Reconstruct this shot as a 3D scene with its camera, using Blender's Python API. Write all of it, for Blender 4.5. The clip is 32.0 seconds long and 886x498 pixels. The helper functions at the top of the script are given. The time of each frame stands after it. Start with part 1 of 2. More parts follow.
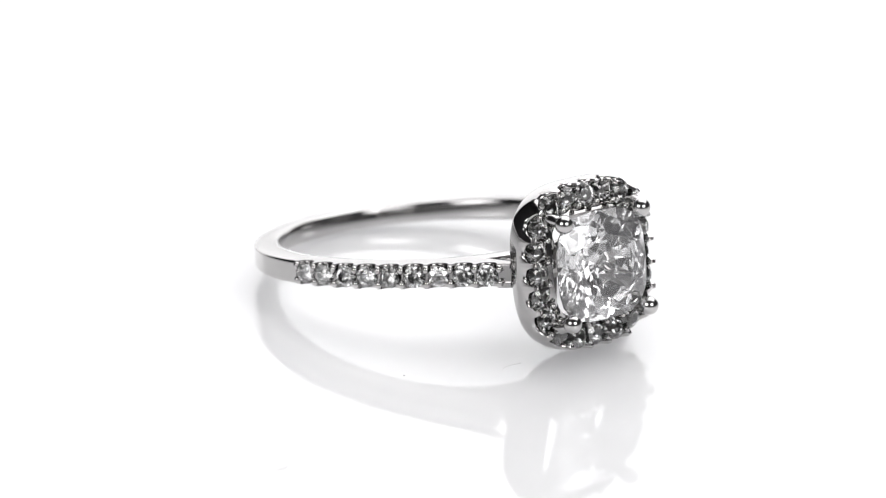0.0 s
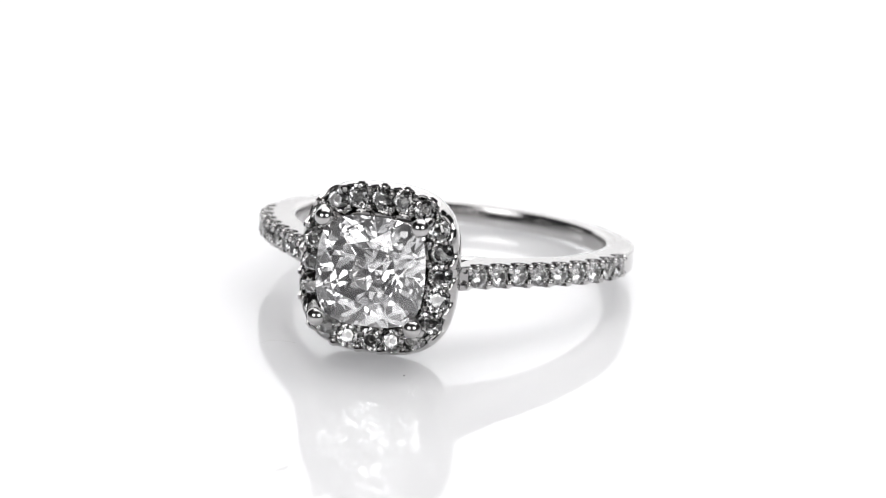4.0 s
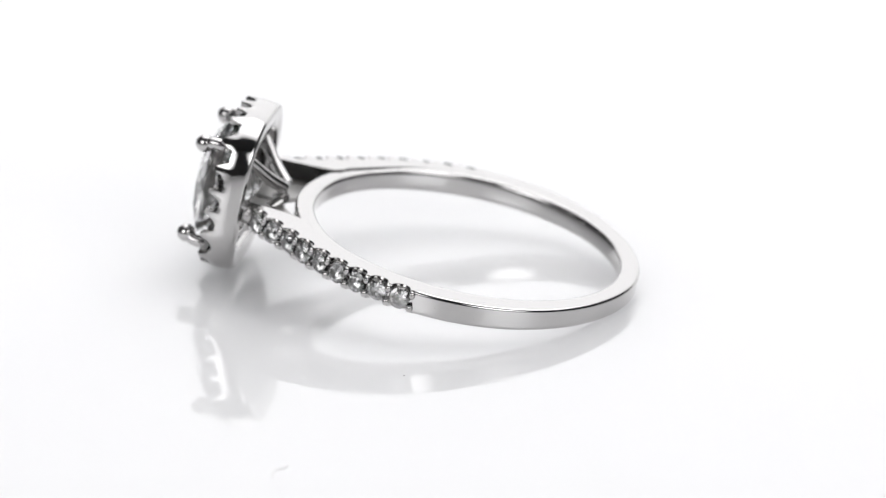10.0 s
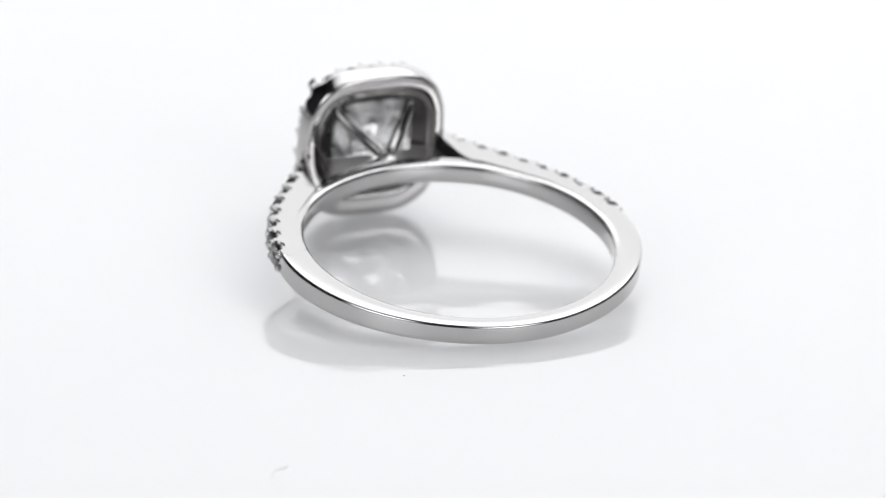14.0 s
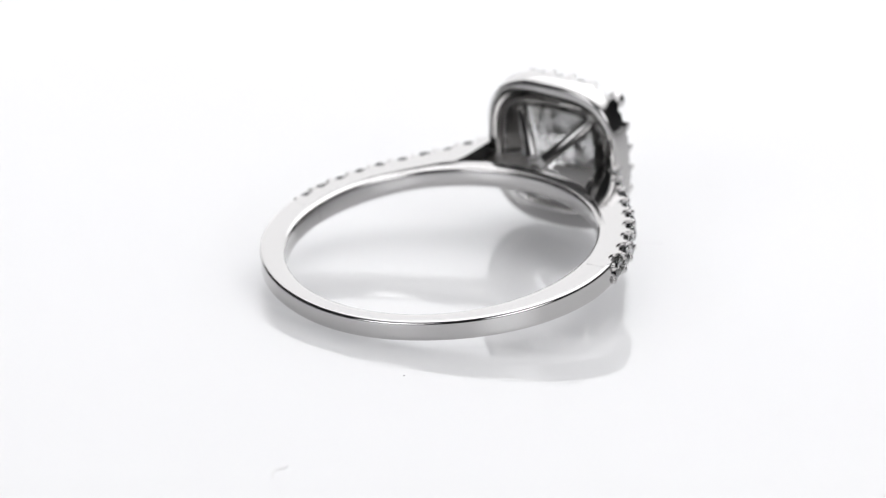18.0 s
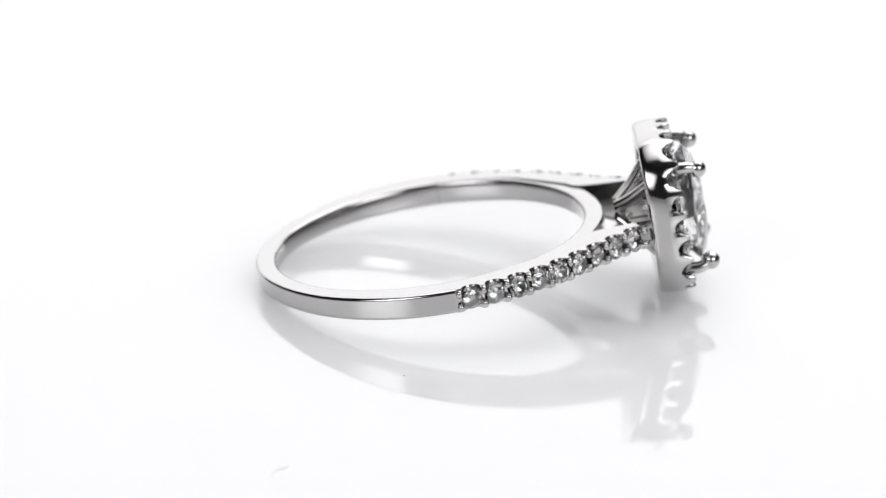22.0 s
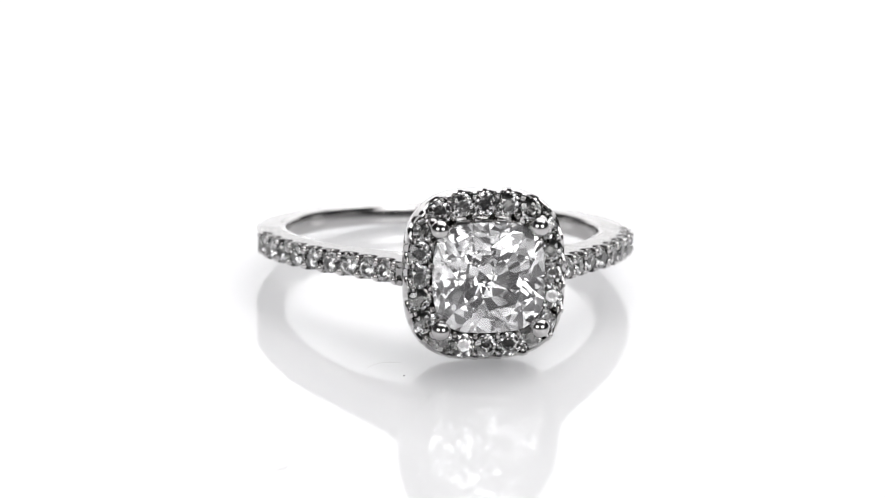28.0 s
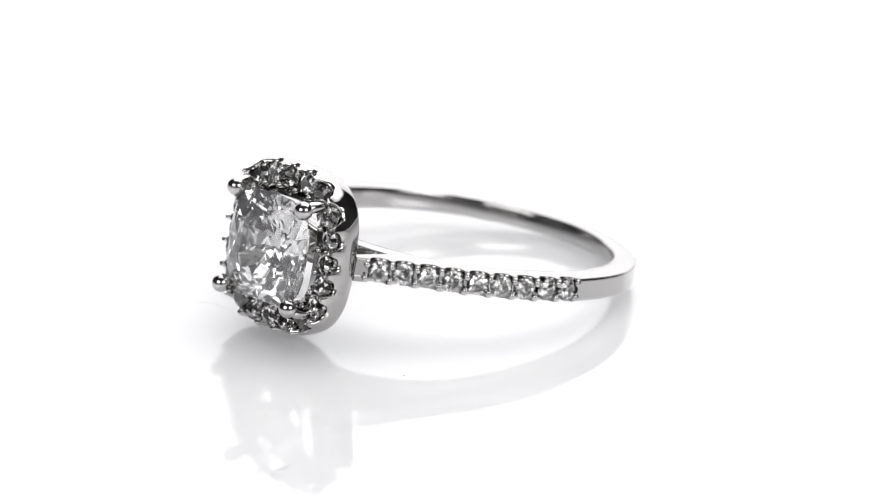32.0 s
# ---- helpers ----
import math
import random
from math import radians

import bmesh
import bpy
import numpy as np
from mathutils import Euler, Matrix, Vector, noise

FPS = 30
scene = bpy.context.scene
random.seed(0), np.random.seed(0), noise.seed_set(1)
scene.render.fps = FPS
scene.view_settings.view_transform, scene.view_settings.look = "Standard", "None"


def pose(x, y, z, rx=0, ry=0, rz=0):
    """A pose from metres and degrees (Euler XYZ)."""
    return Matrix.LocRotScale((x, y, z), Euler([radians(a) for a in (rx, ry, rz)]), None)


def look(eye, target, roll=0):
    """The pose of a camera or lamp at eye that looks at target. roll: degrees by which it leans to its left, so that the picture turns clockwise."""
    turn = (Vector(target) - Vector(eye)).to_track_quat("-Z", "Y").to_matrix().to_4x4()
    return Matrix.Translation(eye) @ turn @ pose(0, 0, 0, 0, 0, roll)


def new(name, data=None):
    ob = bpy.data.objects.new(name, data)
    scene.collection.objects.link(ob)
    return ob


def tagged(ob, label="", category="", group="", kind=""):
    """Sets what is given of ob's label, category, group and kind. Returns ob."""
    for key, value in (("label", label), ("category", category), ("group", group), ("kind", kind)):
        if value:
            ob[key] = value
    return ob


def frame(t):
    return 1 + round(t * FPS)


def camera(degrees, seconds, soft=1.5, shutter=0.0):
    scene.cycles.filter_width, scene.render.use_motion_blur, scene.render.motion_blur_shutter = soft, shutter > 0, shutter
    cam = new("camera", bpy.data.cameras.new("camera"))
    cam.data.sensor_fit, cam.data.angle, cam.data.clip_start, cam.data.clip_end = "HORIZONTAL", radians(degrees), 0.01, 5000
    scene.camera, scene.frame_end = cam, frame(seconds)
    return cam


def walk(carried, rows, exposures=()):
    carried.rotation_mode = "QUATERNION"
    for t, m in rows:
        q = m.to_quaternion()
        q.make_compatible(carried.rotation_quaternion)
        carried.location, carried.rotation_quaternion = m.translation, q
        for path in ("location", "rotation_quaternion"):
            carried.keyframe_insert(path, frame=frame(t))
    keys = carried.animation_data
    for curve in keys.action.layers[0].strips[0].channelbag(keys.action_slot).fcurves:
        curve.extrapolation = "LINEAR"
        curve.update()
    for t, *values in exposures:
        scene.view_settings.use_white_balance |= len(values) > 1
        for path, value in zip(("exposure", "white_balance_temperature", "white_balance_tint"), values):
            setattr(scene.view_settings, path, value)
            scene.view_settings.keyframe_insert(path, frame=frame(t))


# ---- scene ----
MM = 0.001
PERIOD = 25.956          # seconds for one turn of the table
FRONT = 2.7              # the moment at which the head faces the lens


# ---- camera ----
cam = camera(9.856, 32.0, soft=1.1)
EYE = Vector((0.0, -245.05, 87.08)) * MM
YAW, PITCH = radians(-0.0595), radians(-19.195)
AIM = Vector((math.sin(YAW) * math.cos(PITCH), math.cos(YAW) * math.cos(PITCH), math.sin(PITCH)))
VIEW = look(EYE, EYE + AIM * 0.26, 1.67)
walk(cam, [(0.0, VIEW), (32.0, VIEW)], exposures=[
    (0.0, -0.02, 6485, 11), (6.5, -0.03, 6485, 11), (8.0, -0.08, 6480, 11), (9.5, -0.18, 6465, 11), (11.0, -0.24, 6450, 11),
    (12.9, -0.23, 6445, 11), (14.0, -0.28, 6405, 10), (14.4, -0.28, 6405, 10), (17.0, -0.28, 6410, 10), (18.0, -0.25, 6435, 11),
    (19.5, -0.23, 6440, 11), (21.0, -0.24, 6435, 11), (22.0, -0.20, 6450, 11), (23.0, -0.06, 6475, 11), (25.0, -0.02, 6485, 11),
    (32.0, -0.02, 6485, 11)])
cam.data.dof.use_dof = True
cam.data.dof.focus_distance = 0.249
cam.data.dof.aperture_fstop = 60.0


# ---- world and lights ----
world = bpy.data.worlds.new("studio")
scene.world = world
world.use_nodes = True
world.node_tree.nodes["Background"].inputs["Color"].default_value = (0.9, 0.95, 1.0, 1)
world.node_tree.nodes["Background"].inputs["Strength"].default_value = 0.05


def calc(nt, kind, a, b):
    node = nt.nodes.new("ShaderNodeMath")
    node.operation = kind
    for socket, value in zip(node.inputs, (a, b)):
        if isinstance(value, float):
            socket.default_value = value
        else:
            nt.links.new(value, socket)
    return node.outputs[0]


def softbox(name, eye, target, width, height, watts, fade):
    data = bpy.data.lights.new(name, "AREA")
    data.shape, data.size, data.size_y = "RECTANGLE", width, height
    data.energy = watts
    data.use_nodes = True                     # the cloth is brightest in its middle and fades towards its rim
    nt = data.node_tree
    glow = nt.nodes["Emission"]
    spot = nt.nodes.new("ShaderNodeNewGeometry")
    axes = nt.nodes.new("ShaderNodeSeparateXYZ")
    nt.links.new(spot.outputs["Parametric"], axes.inputs["Vector"])
    fades = []
    for axis in ("X", "Y"):
        rest = calc(nt, "SUBTRACT", 1.0, axes.outputs[axis])
        fades.append(calc(nt, "MULTIPLY", axes.outputs[axis], rest))
    both = calc(nt, "MULTIPLY", calc(nt, "MULTIPLY", fades[0], fades[1]), 16.0)
    nt.links.new(calc(nt, "POWER", both, fade), glow.inputs["Strength"])
    ob = new(name, data)
    ob.matrix_world = look(eye, target)
    return ob


softbox("softbox_back", (0.0, 0.62, 0.36), (0, 0, 0.36), 1.15, 0.74, 4.7, 0.18)
softbox("softbox_top", (0.20, 0.27, 0.58), (0.20, 0.27, 0.0), 1.05, 0.84, 9.9, 0.75)
softbox("softbox_front", (-0.40, -0.55, 0.33), (0, 0, 0.02), 0.60, 0.46, 4.3, 1.1)
softbox("softbox_front", (0.40, -0.55, 0.33), (0, 0, 0.02), 0.60, 0.46, 4.3, 1.1)


# ---- materials ----
def material(name):
    m = bpy.data.materials.new(name)
    m.use_nodes = True
    nt = m.node_tree
    return m, nt, nt.nodes["Principled BSDF"]


def add(nt, kind, **values):
    node = nt.nodes.new(kind)
    for key, value in values.items():
        node.inputs[key.replace("_", " ")].default_value = value
    return node


def grain(nt, bsdf, scale, lo, hi, bump=0.0, reach=0.00001, fine=6.0):
    """Roughness that wanders between lo and hi, with a fine relief."""
    co = nt.nodes.new("ShaderNodeTexCoord")
    tex = add(nt, "ShaderNodeTexNoise", Scale=scale, Detail=4.0, Roughness=0.6)
    nt.links.new(co.outputs["Object"], tex.inputs["Vector"])
    ramp = add(nt, "ShaderNodeMapRange", From_Min=0.3, From_Max=0.7, To_Min=lo, To_Max=hi)
    nt.links.new(tex.outputs["Fac"], ramp.inputs["Value"])
    nt.links.new(ramp.outputs["Result"], bsdf.inputs["Roughness"])
    if bump:
        tex2 = add(nt, "ShaderNodeTexNoise", Scale=scale * fine, Detail=3.0)
        nt.links.new(co.outputs["Object"], tex2.inputs["Vector"])
        relief = add(nt, "ShaderNodeBump", Strength=bump, Distance=reach)
        nt.links.new(tex2.outputs["Fac"], relief.inputs["Height"])
        nt.links.new(relief.outputs["Normal"], bsdf.inputs["Normal"])
    return tex


def metal(name, colour, lo, hi, bump):
    m, nt, b = material(name)
    b.inputs["Base Color"].default_value = (*colour, 1)
    b.inputs["Metallic"].default_value = 1.0
    grain(nt, b, 380.0, lo, hi, bump)
    return m


WHITE_GOLD = metal("polished_white_gold", (0.55, 0.542, 0.537), 0.05, 0.11, 0.05)
# rougher copy of the gold whose darker colour carries the shade in recesses
SHADED_GOLD = metal("shaded_white_gold", (0.16, 0.157, 0.154), 0.14, 0.26, 0.15)
# darker, rougher gold for the added web that shades the shoulder gaps
WEB_SHADE = metal("web_shade_gold", (0.38, 0.373, 0.367), 0.30, 0.50, 0.3)


def gem(name, ior, clear, rough, lift=0.0):
    """A clear stone; the last argument mixes in white diffuse, painted light that lifts dark facets."""
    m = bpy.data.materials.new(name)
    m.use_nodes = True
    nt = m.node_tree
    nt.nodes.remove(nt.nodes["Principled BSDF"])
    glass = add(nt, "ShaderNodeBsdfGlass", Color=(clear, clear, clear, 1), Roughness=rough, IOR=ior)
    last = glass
    if lift:
        lift_white = add(nt, "ShaderNodeBsdfDiffuse", Color=(0.93, 0.92, 0.94, 1))
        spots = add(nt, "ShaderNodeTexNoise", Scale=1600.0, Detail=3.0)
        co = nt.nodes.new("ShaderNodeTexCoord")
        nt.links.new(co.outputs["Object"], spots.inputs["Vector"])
        amount = add(nt, "ShaderNodeMapRange", From_Min=0.3, From_Max=0.7, To_Min=lift * 0.7, To_Max=lift * 1.3)
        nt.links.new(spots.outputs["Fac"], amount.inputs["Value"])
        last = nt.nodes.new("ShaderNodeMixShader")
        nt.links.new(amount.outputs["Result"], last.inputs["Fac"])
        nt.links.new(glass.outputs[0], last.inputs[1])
        nt.links.new(lift_white.outputs["BSDF"], last.inputs[2])
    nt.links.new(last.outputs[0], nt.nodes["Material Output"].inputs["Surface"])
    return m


STONE = gem("clear_centre_stone", 2.18, 0.995, 0.02)
# crown glass with white mixed in, in place of light the facets lack
STONE_FACE = gem("lifted_centre_stone", 2.18, 0.995, 0.02, 0.12)
PAVE = gem("clear_small_stone", 2.18, 0.91, 0.0)

ACRYLIC, _nt, _b = material("gloss_white_acrylic")
_b.inputs["IOR"].default_value = 1.5
_b.inputs["Subsurface Weight"].default_value = 1.0          # milky: light spreads some millimetres inside
_b.inputs["Subsurface Radius"].default_value = (1.0, 1.0, 1.0)
_b.inputs["Subsurface Scale"].default_value = 0.008
_tex = grain(_nt, _b, 30.0, 0.015, 0.03, 0.0)
_mix = add(_nt, "ShaderNodeMix")
_mix.data_type = "RGBA"
_mix.inputs["A"].default_value = (0.86, 0.86, 0.87, 1)
_mix.inputs["B"].default_value = (0.885, 0.885, 0.89, 1)
_nt.links.new(_tex.outputs["Fac"], _mix.inputs["Factor"])
_nt.links.new(_mix.outputs["Result"], _b.inputs["Base Color"])


def plain(name, colour, lo, hi, scale, bump=0.0):
    m, nt, b = material(name)
    tex = grain(nt, b, scale, lo, hi, bump, 0.001)
    mix = add(nt, "ShaderNodeMix")
    mix.data_type = "RGBA"
    mix.inputs["A"].default_value = (*[c * 0.9 for c in colour], 1)
    mix.inputs["B"].default_value = (*[min(1, c * 1.08) for c in colour], 1)
    nt.links.new(tex.outputs["Fac"], mix.inputs["Factor"])
    nt.links.new(mix.outputs["Result"], b.inputs["Base Color"])
    return m


TABLE_WHITE = plain("matt_white_paper", (0.8, 0.8, 0.8), 0.6, 0.8, 20.0)
ROOM_DARK = plain("dark_grey_paint", (0.13, 0.13, 0.133), 0.7, 0.9, 4.0, 0.1)
LINT = plain("grey_lint", (0.66, 0.65, 0.64), 0.7, 0.9, 3000.0)
DUST = plain("dark_dust", (0.30, 0.29, 0.29), 0.7, 0.9, 3000.0)


# ---- mesh helpers (all shapes below are in millimetres) ----
def part(name, bm, mat, parent=None, label="", smooth=0.0, scale=MM, other=None):
    """Links a bmesh as one mesh object. smooth: the angle in degrees below which edges are shaded round."""
    bmesh.ops.scale(bm, vec=(scale,) * 3, verts=bm.verts)
    bmesh.ops.recalc_face_normals(bm, faces=bm.faces)
    if smooth:
        for f in bm.faces:
            f.smooth = True
        for e in bm.edges:
            if len(e.link_faces) == 2 and e.calc_face_angle(0) > radians(smooth):
                e.smooth = False
    me = bpy.data.meshes.new(name)
    bm.to_mesh(me)
    bm.free()
    me.materials.append(mat)
    for extra in other or ():
        me.materials.append(extra)
    ob = new(name, me)
    ob.parent = parent
    if label:
        tagged(ob, label)
    return ob


def loft(bm, loops, closed=True, cap=False):
    """Faces between loops of equally many points; closed: the last loop meets the first."""
    rings = [[bm.verts.new(p) for p in loop] for loop in loops]
    pairs = list(zip(rings, rings[1:] + rings[:1])) if closed else list(zip(rings, rings[1:]))
    for a, b in pairs:
        for i in range(len(a)):
            j = (i + 1) % len(a)
            bm.faces.new((a[i], a[j], b[j], b[i]))
    if cap and not closed:
        bm.faces.new(rings[0][::-1])
        bm.faces.new(rings[-1])
    return rings


def box(bm, x0, x1, y0, y1, z0, z1):
    loft(bm, [[(x0, y0, z), (x1, y0, z), (x1, y1, z), (x0, y1, z)] for z in (z0, z1)], closed=False, cap=True)


def ball(bm, at, r, u=10, v=7, stretch=(1, 1, 1)):
    m = Matrix.Translation(at) @ Matrix.Diagonal((*stretch, 1))
    bmesh.ops.create_uvsphere(bm, u_segments=u, v_segments=v, radius=r, matrix=m)


def tube(bm, points, radii, sides=12):
    """A round rod along points."""
    points = [Vector(p) for p in points]
    loops = []
    for i, p in enumerate(points):
        way = (points[min(i + 1, len(points) - 1)] - points[max(i - 1, 0)]).normalized()
        q = way.to_track_quat("Z", "Y").to_matrix()
        loops.append([p + q @ Vector((math.cos(a) * radii[i], math.sin(a) * radii[i], 0))
                      for a in (2 * math.pi * k / sides for k in range(sides))])
    loft(bm, loops, closed=False, cap=True)


def smooth_line(points, steps):
    """A Catmull-Rom line through points."""
    pts = [Vector(p) for p in points]
    pts = [2 * pts[0] - pts[1]] + pts + [2 * pts[-1] - pts[-2]]
    out = []
    for i in range(1, len(pts) - 2):
        a, b, c, d = pts[i - 1:i + 3]
        for k in range(steps):
            t = k / steps
            out.append(0.5 * (2 * b + (c - a) * t + (2 * a - 5 * b + 4 * c - d) * t * t + (3 * b - a - 3 * c + d) * t ** 3))
    out.append(pts[-2])
    return out


def mix(a, b, t):
    t = max(0.0, min(1.0, t))
    t = t * t * (3 - 2 * t)
    return a + (b - a) * t


# ---- the studio ----
def studio():
    bm = bmesh.new()
    box(bm, -900, 900, -600, 900, -40, -12)
    table = new("table")
    tagged(table, "white paper covered table under the turntable", "table")
    part("tabletop", bm, TABLE_WHITE, table)
    for x in (-840, 840):
        for y in (-540, 840):
            bm = bmesh.new()
            box(bm, x - 30, x + 30, y - 30, y + 30, -760, -40)
            part("leg", bm, ROOM_DARK, table)
    for name, x0, x1, y0, y1, z0, z1 in (
            ("floor", -1500, 1500, -1500, 1500, -800, -760),
            ("ceiling", -1500, 1500, -1500, 1500, 1500, 1540),
            ("wall_north", -1500, 1500, 1500, 1540, -760, 1500),
            ("wall_south", -1500, 1500, -1540, -1500, -760, 1500),
            ("wall_west", -1540, -1500, -1500, 1500, -760, 1500),
            ("wall_east", 1500, 1540, -1500, 1500, -760, 1500)):
        bm = bmesh.new()
        box(bm, x0, x1, y0, y1, z0, z1)
        tagged(part(name, bm, ROOM_DARK), "plain dark grey studio " + name.split("_")[0], name.split("_")[0], kind="structure")


def turntable():
    bm = bmesh.new()
    n = 128
    prof = [(0.0, -12), (148.5, -12), (150, -10.5), (150, -1.5), (148.5, 0.0), (0.0, 0.0)]
    loops = []
    for r, z in prof[1:-1]:
        loops.append([(r * math.cos(2 * math.pi * k / n), r * math.sin(2 * math.pi * k / n), z) for k in range(n)])
    loft(bm, loops, closed=False, cap=True)
    ob = part("turntable", bm, ACRYLIC, smooth=40)
    return tagged(ob, "glossy white acrylic turntable disc under the ring", "turntable")


studio()
TURNTABLE = turntable()


# ---- the ring, lying on its side: its axis is z, its head lies towards -y ----
HALF = 0.60                       # half the width of the band
MID = 0.9                         # the finger hole's centre, along y
RING = new("ring")
tagged(RING, "polished white gold halo ring with clear stones lying on its side", "ring")


def band():
    """The hoop: a full circle, thicker towards the shoulders."""
    bm = bmesh.new()
    n = 192
    loops, shut = [], []
    ends = (95.5, 95.65, 264.35, 264.5)               # where the rows of stones begin
    for a in sorted([2 * math.pi * k / n for k in range(n)] + [radians(v) for v in ends]):       # from the back of the hoop
        d = min(a, 2 * math.pi - a) * 180 / math.pi
        if abs(math.degrees(a) - ends[0]) < 0.01 or abs(math.degrees(a) - ends[2]) < 0.01:
            shut.append(len(loops))
        ro = mix(8.86, 9.40, (d - 20) / 72) if d < 95.6 else 8.85
        ri, h = 7.84, mix(0.53, HALF, (d - 20) / 70) if d < 110 else mix(HALF, 0.53, (d - 110) / 30)
        e = 0.16 if d < 95.6 or d > 150 else 0.02
        inner = [(ri + 0.01, h - 0.34), (ri + 0.025, h - 0.19), (ri + 0.055, h - 0.09), (ri + 0.11, h - 0.03)]
        r0, r1 = ri + 0.18, ro - e - 0.02
        crown = [(r0 + (r1 - r0) * u / 4, h - 0.008 * (u / 2 - 1) ** 2) for u in range(5)]
        fillet = [(ro - e + e * math.sin(radians(v)), h - 0.008 - e + e * math.cos(radians(v))) for v in (12, 28, 44, 60, 76, 90)]
        up = inner + crown + fillet + [(ro, h - e - 0.06)]
        sec = up + [(r, -z) for r, z in up[::-1]] + [(ri, 0.0)]
        loops.append([(r * math.sin(a), MID + r * math.cos(a), z) for r, z in sec])
    loft(bm, loops)
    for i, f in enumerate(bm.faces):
        f.material_index = int(i // len(sec) in shut)       # the end walls of the stone rows get rougher gold, darkened for shade
    return part("band", bm, WHITE_GOLD, RING, "plain polished white gold hoop", smooth=38, other=(SHADED_GOLD,))


ARM_OUT = [(9.44, 0.45), (9.42, -0.9), (9.04, -2.4), (8.36, -4.0), (7.40, -5.6), (6.2, -7.1), (5.05, -8.6), (3.95, -10.15)]
ARM_IN = [(8.23, 0.45), (8.06, -0.85), (7.6, -2.3), (6.85, -3.7), (5.75, -5.05), (4.65, -6.25), (3.78, -7.15), (3.35, -10.15)]
STONES = 9


def pave_gem(r):
    """A small round brilliant: its table looks along +z, its girdle lies at z = 0."""
    bm = bmesh.new()
    n = 8

    def circle(rr, z, off, m=n):
        return [bm.verts.new((rr * math.cos(2 * math.pi * (k + off) / m), rr * math.sin(2 * math.pi * (k + off) / m), z)) for k in range(m)]
    table, crown, gir = circle(0.55 * r, 0.34 * r, 0.0), circle(0.79 * r, 0.20 * r, 0.5), circle(r, 0.02 * r, 0.0, 16)
    low, pav = circle(r, -0.03 * r, 0.0, 16), circle(0.32 * r, -0.61 * r, 0.5)
    culet = bm.verts.new((0, 0, -0.87 * r))
    bm.faces.new(table)
    for k in range(n):
        j = (k + 1) % n
        bm.faces.new((table[k], crown[k], table[j]))
        g = [gir[2 * k], gir[2 * k + 1], gir[(2 * k + 2) % 16]]
        bm.faces.new((crown[k], table[k], g[0]))
        bm.faces.new((crown[k - 1], g[0], table[k]))
        bm.faces.new((crown[k], g[0], g[1]))
        bm.faces.new((crown[k], g[1], g[2]))
        h = [low[2 * k], low[2 * k + 1], low[(2 * k + 2) % 16]]
        bm.faces.new((pav[k], h[1], h[0]))
        bm.faces.new((pav[k], h[2], h[1]))
        bm.faces.new((pav[k], h[0], culet))
        bm.faces.new((pav[k - 1], culet, h[0]))
    for k in range(16):
        j = (k + 1) % 16
        bm.faces.new((gir[k], low[k], low[j], gir[j]))
    return bm


def set_stone(parent, mesh_of, at, out, spin, size=1.0):
    """A small stone at a place, with its table looking out."""
    q = Vector(out).to_track_quat("Z", "Y").to_matrix().to_4x4() @ pose(0, 0, 0, random.uniform(-14, 14), random.uniform(-14, 14), 0)
    ob = new("small_stone", mesh_of.data)
    ob.parent = parent
    ob.matrix_basis = Matrix.Translation(Vector(at) * MM) @ q @ pose(0, 0, 0, 0, 0, spin) @ Matrix.Diagonal((size, size, size, 1))
    return ob


BEADS = []


def set_bead(parent, at, r, stretch=(1, 1, 1)):
    """A tiny round claw between two stones."""
    if not BEADS:
        bm = bmesh.new()
        ball(bm, (0, 0, 0), 1.0, 8, 6)
        ob = part("bead", bm, WHITE_GOLD, parent, smooth=70)
        BEADS.append(ob.data)
    else:
        ob = new("bead", BEADS[0])
        ob.parent = parent
    ob.matrix_basis = Matrix.Translation(Vector(at) * MM) @ Matrix.Diagonal((r * stretch[0], r * stretch[1], r * stretch[2], 1))


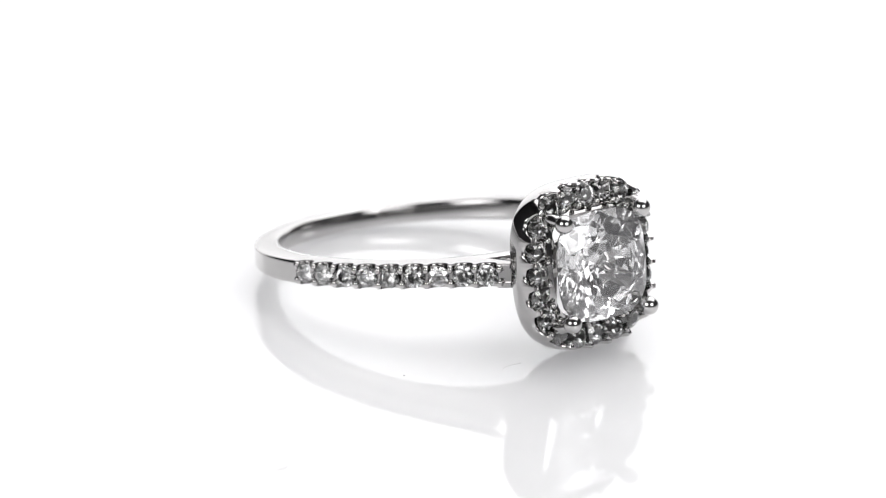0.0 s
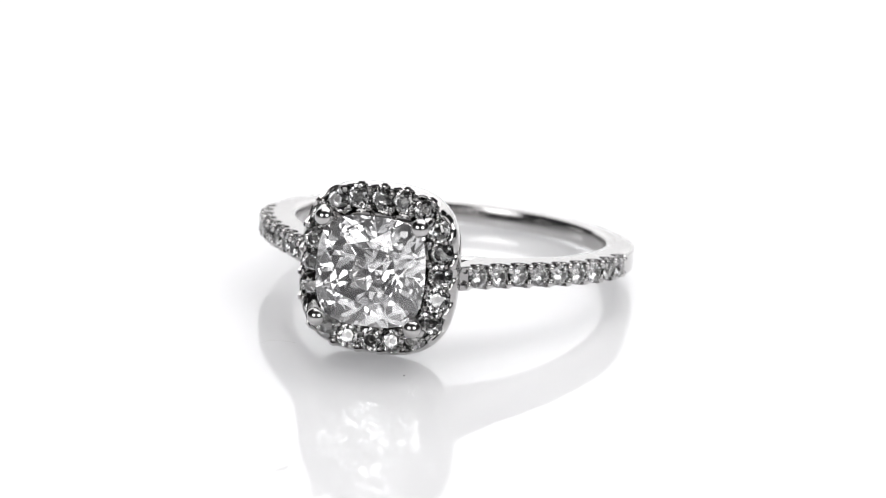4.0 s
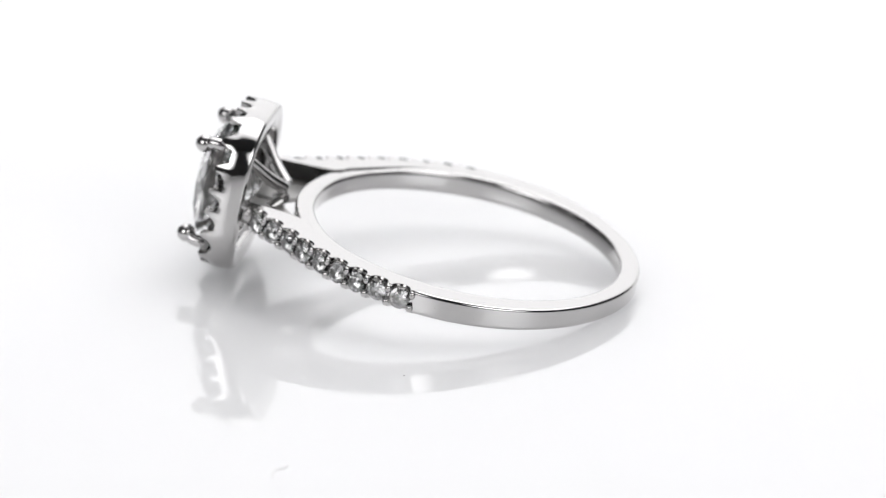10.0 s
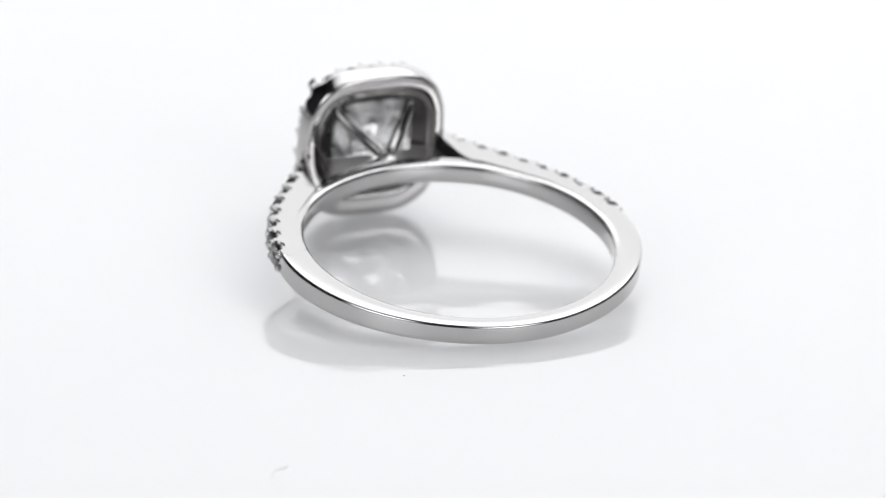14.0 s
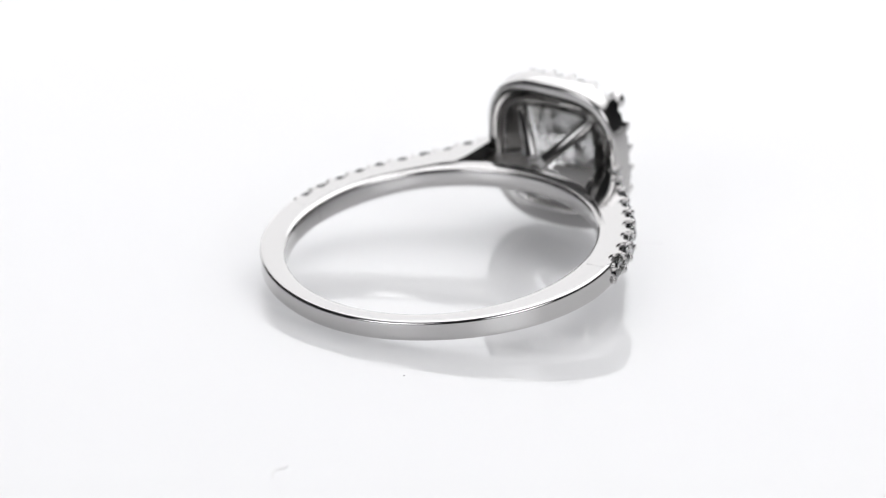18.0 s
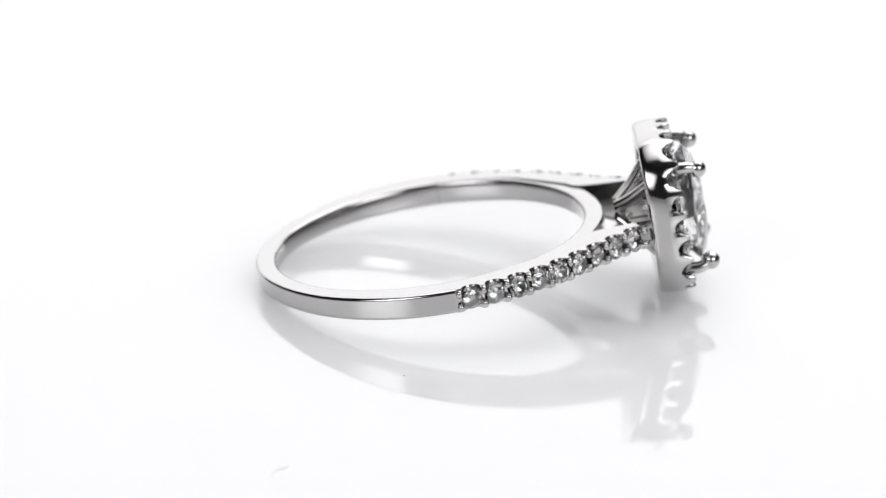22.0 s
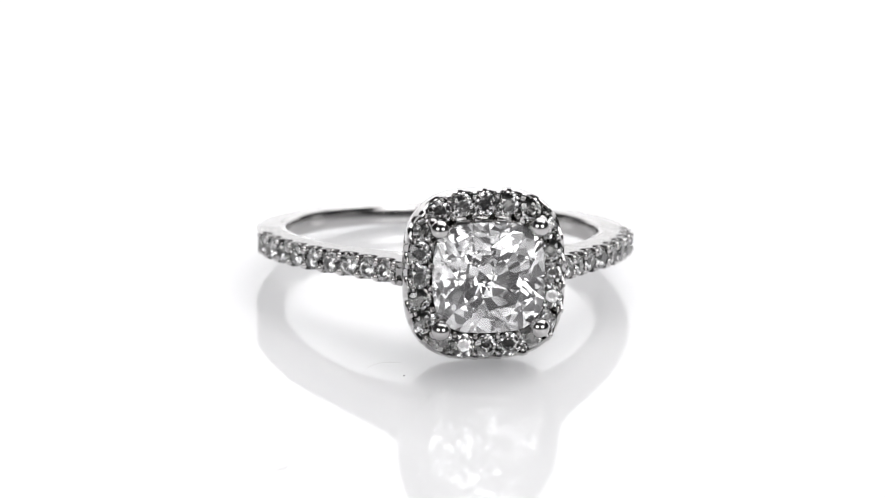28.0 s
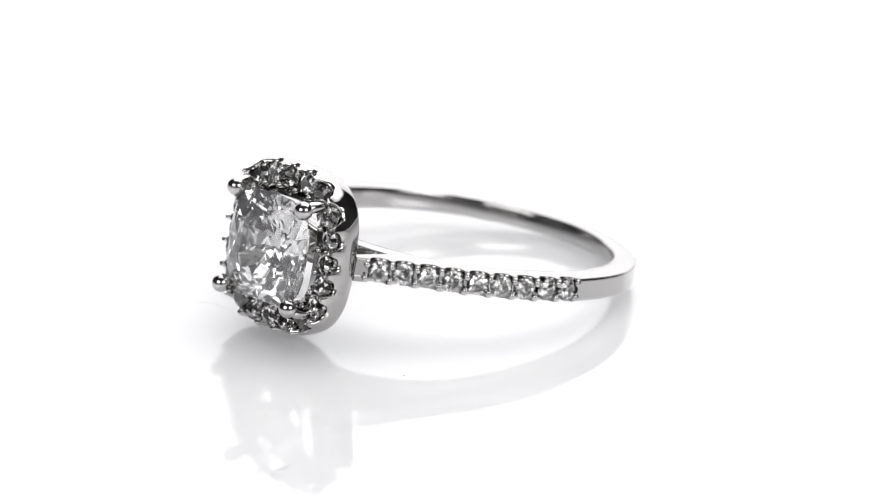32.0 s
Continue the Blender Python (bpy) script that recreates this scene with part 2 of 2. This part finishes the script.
def arm(side, first):
    """A shoulder with its row of stones in U-shaped cuts; side: 1 or -1 along x."""
    out = smooth_line([(x * side, y, 0) for x, y in ARM_OUT], 44)
    inn = smooth_line([(x * side, y, 0) for x, y in ARM_IN], 44)
    n = len(out)
    run = [0.0]
    for a, b in zip(out, out[1:]):
        run.append(run[-1] + (b - a).length)
    begin, pitch = 0.57, 1.235

    def normal(i):
        t = (out[min(i + 1, n - 1)] - out[max(i - 1, 0)]).normalized()
        return Vector((t.y, -t.x, 0)) * -side

    def over(s):
        """1 over the middle of a stone, 0 on the web between two."""
        x = (s - begin) / pitch
        if not 0 < x < STONES:
            return 0.0
        d = abs(x - math.floor(x) - 0.5) * 2
        return math.sqrt(max(0.0, 1 - (d / 0.80) ** 2))
    bm = bmesh.new()
    levels = ((0.34, 0.45, 0.44, 0.10), (0.45, 0.53, 0.46, 0.09), (0.53, HALF, 0.60, 0.17))     # from z, to z, depth of the cut, of the web
    loops = []
    for i in range(n):
        nn, u = normal(i), over(run[i])
        lead = max(0.0, 0.42 - run[i]) * 0.5
        top = HALF + 0.004
        side_up = []
        for z0, z1, deep, web in levels:
            o = out[i] - nn * (web + lead + (deep - web) * u)
            side_up += [(o.x, o.y, z0), (o.x, o.y, min(z1, top))]
        c = out[i] - nn * (0.26 + 0.42 * u)
        side_up = [(c.x, c.y, 0.338)] + side_up
        side_down = [(x, y, -z) for x, y, z in side_up[::-1]]
        loops.append([(inn[i].x, inn[i].y, -top)] + side_down + side_up + [(inn[i].x, inn[i].y, top)])
    loft(bm, loops, closed=False, cap=True)
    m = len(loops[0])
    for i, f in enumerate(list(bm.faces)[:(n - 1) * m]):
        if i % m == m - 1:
            f.material_index = 1                            # the wall towards the hoop is rougher and darkened for shade
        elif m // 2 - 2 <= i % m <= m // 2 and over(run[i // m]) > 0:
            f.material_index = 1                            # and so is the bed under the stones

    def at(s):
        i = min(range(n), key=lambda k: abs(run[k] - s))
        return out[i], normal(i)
    ob = part("shoulder", bm, WHITE_GOLD, RING, "white gold shoulder with scalloped cuts holding nine clear stones", smooth=30, other=(SHADED_GOLD,))
    for k in range(STONES + 1):
        p, nn = at(begin + k * pitch)
        for z in (-0.35, 0.35):
            q = p - nn * 0.07
            set_bead(ob, (q.x, q.y, z), 0.18, (1, 1, 1.15))
    for k in range(STONES):
        p, nn = at(begin + (k + 0.5) * pitch)
        q = p - nn * 0.13
        if first is None:
            gem_bm = pave_gem(0.535)
            first = part("small_stone", gem_bm, PAVE, ob)
            first.matrix_basis = Matrix.Translation(q * MM) @ nn.to_track_quat("Z", "Y").to_matrix().to_4x4()
        else:
            set_stone(ob, first, q, nn, 37 * k)
    return first


HALO_Z = -0.10
HEAD = pose(0, 0, 0, 0, -0.9, 0) @ pose(0, -0.016 * MM, 0.089 * MM, -0.8, 0, 0)       # the head sits a little higher than the hoop and leans back
HW, HH = 3.88, 4.10
HALO_STONES = 20


def cushion(w, h, power, steps):
    """A square with bowed sides and round corners, as points at even steps along its outline, from the middle of the top, as (x, z)."""
    raw = []
    m = 1440
    for k in range(m):
        a = 2 * math.pi * k / m
        c, s = math.sin(a), math.cos(a)
        r = (abs(c / w) ** power + abs(s / h) ** power) ** (-1 / power)
        raw.append(Vector((r * c, r * s)))
    run = [0.0]
    for k in range(m):
        run.append(run[-1] + (raw[(k + 1) % m] - raw[k]).length)
    out, i = [], 0
    for k in range(steps):
        s = run[-1] * k / steps
        while run[i + 1] < s:
            i += 1
        t = (s - run[i]) / (run[i + 1] - run[i])
        out.append(raw[i].lerp(raw[(i + 1) % m], t))
    return out


def halo(first):
    """The frame round the centre stone: a deep wall with scalloped front edge, a seat with twenty stones, and a back rim."""
    per = 28
    n = HALO_STONES * per
    line = cushion(HW - 0.70, HH - 0.70, 3.3, n)           # through the stones
    nor = []
    for k in range(n):
        t = (line[(k + 1) % n] - line[k - 1]).normalized()
        nor.append(Vector((-t.y, t.x)))                     # outwards
    if nor[0].y < 0:
        nor = [-v for v in nor]
    edge = [p + q * 0.70 for p, q in zip(line, nor)]

    def ring_at(inset, depth):
        pts = []
        for k in range(n):
            d = depth(k) if callable(depth) else depth
            p = edge[k] - nor[k] * (inset(k) if callable(inset) else inset)
            pts.append((p.x, d, p.y + HALO_Z))
        return pts

    class Lip:
        """The back rim is broader above and below than at the sides."""
        def __init__(self, less=0.0):
            self.less = less

        def __sub__(self, v):
            return Lip(self.less + v)

        def __call__(self, k):
            return 0.92 + 0.36 * abs(nor[k].y) - self.less
    lip = Lip()

    def front(k, full, notch):
        x = (k / per + 0.5) % 1.0
        d = abs(x - 0.5) * 2                                # 0 over a stone
        u = max(0.0, 1 - (d / 0.80) ** 2)
        return full + notch * u ** 0.6
    bm = bmesh.new()
    loops = [ring_at(lip, -10.42), ring_at(lip - 0.03, -10.30), ring_at(lip - 0.12, -10.20), ring_at(lip - 0.28, -10.115), ring_at(0.46, -10.06),
             ring_at(0.30, -10.045), ring_at(0.18, -10.06), ring_at(0.08, -10.10), ring_at(0.02, -10.18), ring_at(0.0, -10.25),
             ring_at(-0.045, -10.45), ring_at(-0.08, -10.7), ring_at(-0.09, -10.95), ring_at(-0.07, -11.2),
             ring_at(0.0, lambda k: front(k, -11.80, 0.56)), ring_at(0.05, lambda k: front(k, -11.87, 0.60)),
             ring_at(0.13, lambda k: front(k, -11.90, 0.62)), ring_at(0.24, lambda k: front(k, -11.84, 0.62)),
             ring_at(0.28, -11.12), ring_at(1.16, -11.12), ring_at(1.34, -11.36), ring_at(1.56, -11.50), ring_at(1.64, -11.40), ring_at(1.66, -10.6)]
    loft(bm, loops)
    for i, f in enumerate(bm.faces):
        f.material_index = int(i // n in (17, 18, 23))      # seat and inside are rougher and darkened for shade
    ob = part("halo", bm, WHITE_GOLD, RING, "square white gold frame with scalloped edge holding twenty clear stones", smooth=35, other=(SHADED_GOLD,))
    ob.matrix_basis = HEAD
    for k in range(HALO_STONES):
        i = k * per + per // 2
        p, q = edge[i], nor[i]
        for inset, r in ((0.28, 0.16), (1.12, 0.17)):
            c = p - q * inset
            set_bead(ob, (c.x, -11.66, c.y + HALO_Z), r, (1, 1.5, 1))
    for k in range(HALO_STONES):
        i = k * per
        p = edge[i] - nor[i] * 0.64
        set_stone(ob, first, (p.x, -11.50, p.y + HALO_Z), (0, -1, 0), 29 * k, 1.10)


CUT = dict(table=0.585, top=-12.98, star=0.82, rise=0.67, keel=2.45, outer=0.69, o_y=0.355, inner=0.39, i_y=0.70, core=0.20, c_y=0.83)


def centre_stone():
    """A square cushion brilliant; its table looks along -y."""
    bm = bmesh.new()

    def outline(f, y, count, off, power):
        pts = []
        for k in range(count):
            a = 2 * math.pi * (k + off) / count
            c, s = math.sin(a), math.cos(a)
            r = f * (abs(c / 2.74) ** power + abs(s / 2.68) ** power) ** (-1 / power)
            pts.append(bm.verts.new((r * c, y, r * s + HALO_Z)))
        return pts
    rim, under = -12.44, -12.36
    table = outline(CUT["table"], CUT["top"], 8, 0.0, 2.7)
    star = outline(CUT["star"], rim + (CUT["top"] - rim) * CUT["rise"], 8, 0.5, 3.0)
    gir = outline(1.0, rim, 32, 0.0, 3.3)
    low = outline(1.0, under, 32, 0.0, 3.3)
    outer = outline(CUT["outer"], under + CUT["keel"] * CUT["o_y"], 16, 0.0, 3.0)
    inner = outline(CUT["inner"], under + CUT["keel"] * CUT["i_y"], 16, 0.5, 2.6)
    core = outline(CUT["core"], under + CUT["keel"] * CUT["c_y"], 8, 0.0, 2.3)
    culet = bm.verts.new((0, under + CUT["keel"], HALO_Z))
    dice = random.Random(8)
    for v in outer + inner + core:                          # hand-cut facets are never quite even
        v.co.y += dice.uniform(-0.025, 0.025)
    bm.faces.new(table)
    for k in range(8):
        j = (k + 1) % 8
        g = [gir[(4 * k + i) % 32] for i in range(5)]
        bm.faces.new((table[k], star[k], table[j]))
        bm.faces.new((table[k], star[k], g[0]))
        bm.faces.new((table[k], g[0], star[k - 1]))
        bm.faces.new((star[k], g[0], g[1], g[2]))
        bm.faces.new((star[k], g[2], g[3], g[4]))
        bm.faces.new((culet, core[k], core[j]))
        bm.faces.new((core[k], inner[2 * k], inner[2 * k - 1]))
        bm.faces.new((core[k], core[j], inner[2 * k]))
        bm.faces.new((core[j], inner[2 * k + 1], inner[2 * k]))
    for k in range(16):
        j = (k + 1) % 16
        bm.faces.new((inner[k], outer[k], outer[j]))
        bm.faces.new((inner[k], outer[j], inner[j]))
        bm.faces.new((outer[k], low[2 * k], low[2 * k + 1]))
        bm.faces.new((outer[k], low[2 * k + 1], outer[j]))
        bm.faces.new((outer[j], low[2 * k + 1], low[(2 * k + 2) % 32]))
    for k in range(32):
        j = (k + 1) % 32
        bm.faces.new((gir[k], low[k], low[j], gir[j]))
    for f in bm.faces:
        f.material_index = int(f.calc_center_median().y < rim - 0.01)      # the crown takes the white mix that lifts its darks
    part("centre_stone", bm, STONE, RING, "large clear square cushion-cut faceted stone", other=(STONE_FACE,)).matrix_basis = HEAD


def prong(sx, sz):
    """A claw with a round tip over a corner of the stone, on a rod that runs back to the hoop."""
    bm = bmesh.new()
    line = smooth_line([(0.30 * sx, -8.70, 0.34 * sz), (1.0 * sx, -9.55, 1.02 * sz + HALO_Z), (1.95 * sx, -10.6, 1.98 * sz + HALO_Z),
                        (2.52 * sx, -11.5, 2.56 * sz + HALO_Z), (2.62 * sx, -12.2, 2.66 * sz + HALO_Z), (2.45 * sx, -12.82, 2.48 * sz + HALO_Z)], 5)
    tube(bm, line, [0.34 - 0.05 * i / len(line) for i in range(len(line))], 14)
    ball(bm, (2.42 * sx, -12.80, 2.45 * sz + HALO_Z), 0.47, 20, 14)
    part("prong", bm, WHITE_GOLD, RING, "round-tipped white gold claw", smooth=50).matrix_basis = HEAD


def shade_web(side):
    """A thin added web that stands in for shade in the gap between the hoop and a shoulder, on its lower side."""
    bm = bmesh.new()
    inn = smooth_line([(x * side, y, 0) for x, y in ARM_IN], 12)
    loops = []
    for p in inn[28:]:
        q = Vector((p.x, p.y - MID, 0)).normalized() * 8.2 + Vector((0, MID, 0))
        if p.y < -8.6:
            q = Vector((0.2 * side, p.y, 0))
        u = p + (p - q).normalized() * 0.1
        loops.append([(q.x, q.y, -0.52), (u.x, u.y, -0.52), (u.x, u.y, -0.30), (q.x, q.y, -0.30)])
    loft(bm, loops, closed=False, cap=True)
    part("shade_web", bm, WEB_SHADE, RING, "added darker web that shades the gap behind the stones", smooth=30)


band()
shade_web(-1)
shade_web(1)
GEM = arm(1, None)
arm(-1, GEM)
halo(GEM)
centre_stone()
for _sx in (-1, 1):
    for _sz in (-1, 1):
        prong(_sx, _sz)


# ---- lint and dust ----
def fibre(name, points, r, label):
    bm = bmesh.new()
    line = smooth_line([(x, y, r) for x, y in points], 6)
    tube(bm, line, [r] * len(line), 6)
    return tagged(part(name, bm, LINT, smooth=60), label, "lint")


HAIR = fibre("lint_fibre", [(-5.65, -11.95), (-5.2, -11.45), (-4.7, -11.3), (-4.0, -11.3)], 0.005, "fine pale grey lint fibre on the turntable")
# curl and speck are placed to fit the camera's view; the disc turns beneath
fibre("lint_curl", [(-7.72, -27.35), (-7.72, -26.8), (-7.5, -26.35), (-7.25, -26.2), (-7.05, -25.9)], 0.022, "curled pale grey lint kept still in the camera's view")
_bm = bmesh.new()
ball(_bm, (-1.94, -13.68, 0.03), 0.045, 8, 6, (1, 1, 0.7))
tagged(part("dust_speck", _bm, DUST, smooth=60), "tiny dark dust speck kept still in the camera's view", "dust")


# ---- the turning ----
TILT = 10.0
REST = pose(-0.17 * MM, 0.0, 2.25 * MM, -TILT, 0, 0) @ pose(0, 0, 0, 0, 0.9, 0)


def motions():
    times = [0.5 * k for k in range(65)]
    turn = [-360.0 / PERIOD * (t - FRONT) for t in times]
    walk(RING, [(t, pose(0, 0, 0, 0, 0, a + 1.16) @ REST) for t, a in zip(times, turn)])
    walk(TURNTABLE, [(t, pose(0, 0, 0, 0, 0, a)) for t, a in zip(times, turn)])
    walk(HAIR, [(t, pose(0, 0, 0, 0, 0, a)) for t, a in zip(times, turn)])


motions()
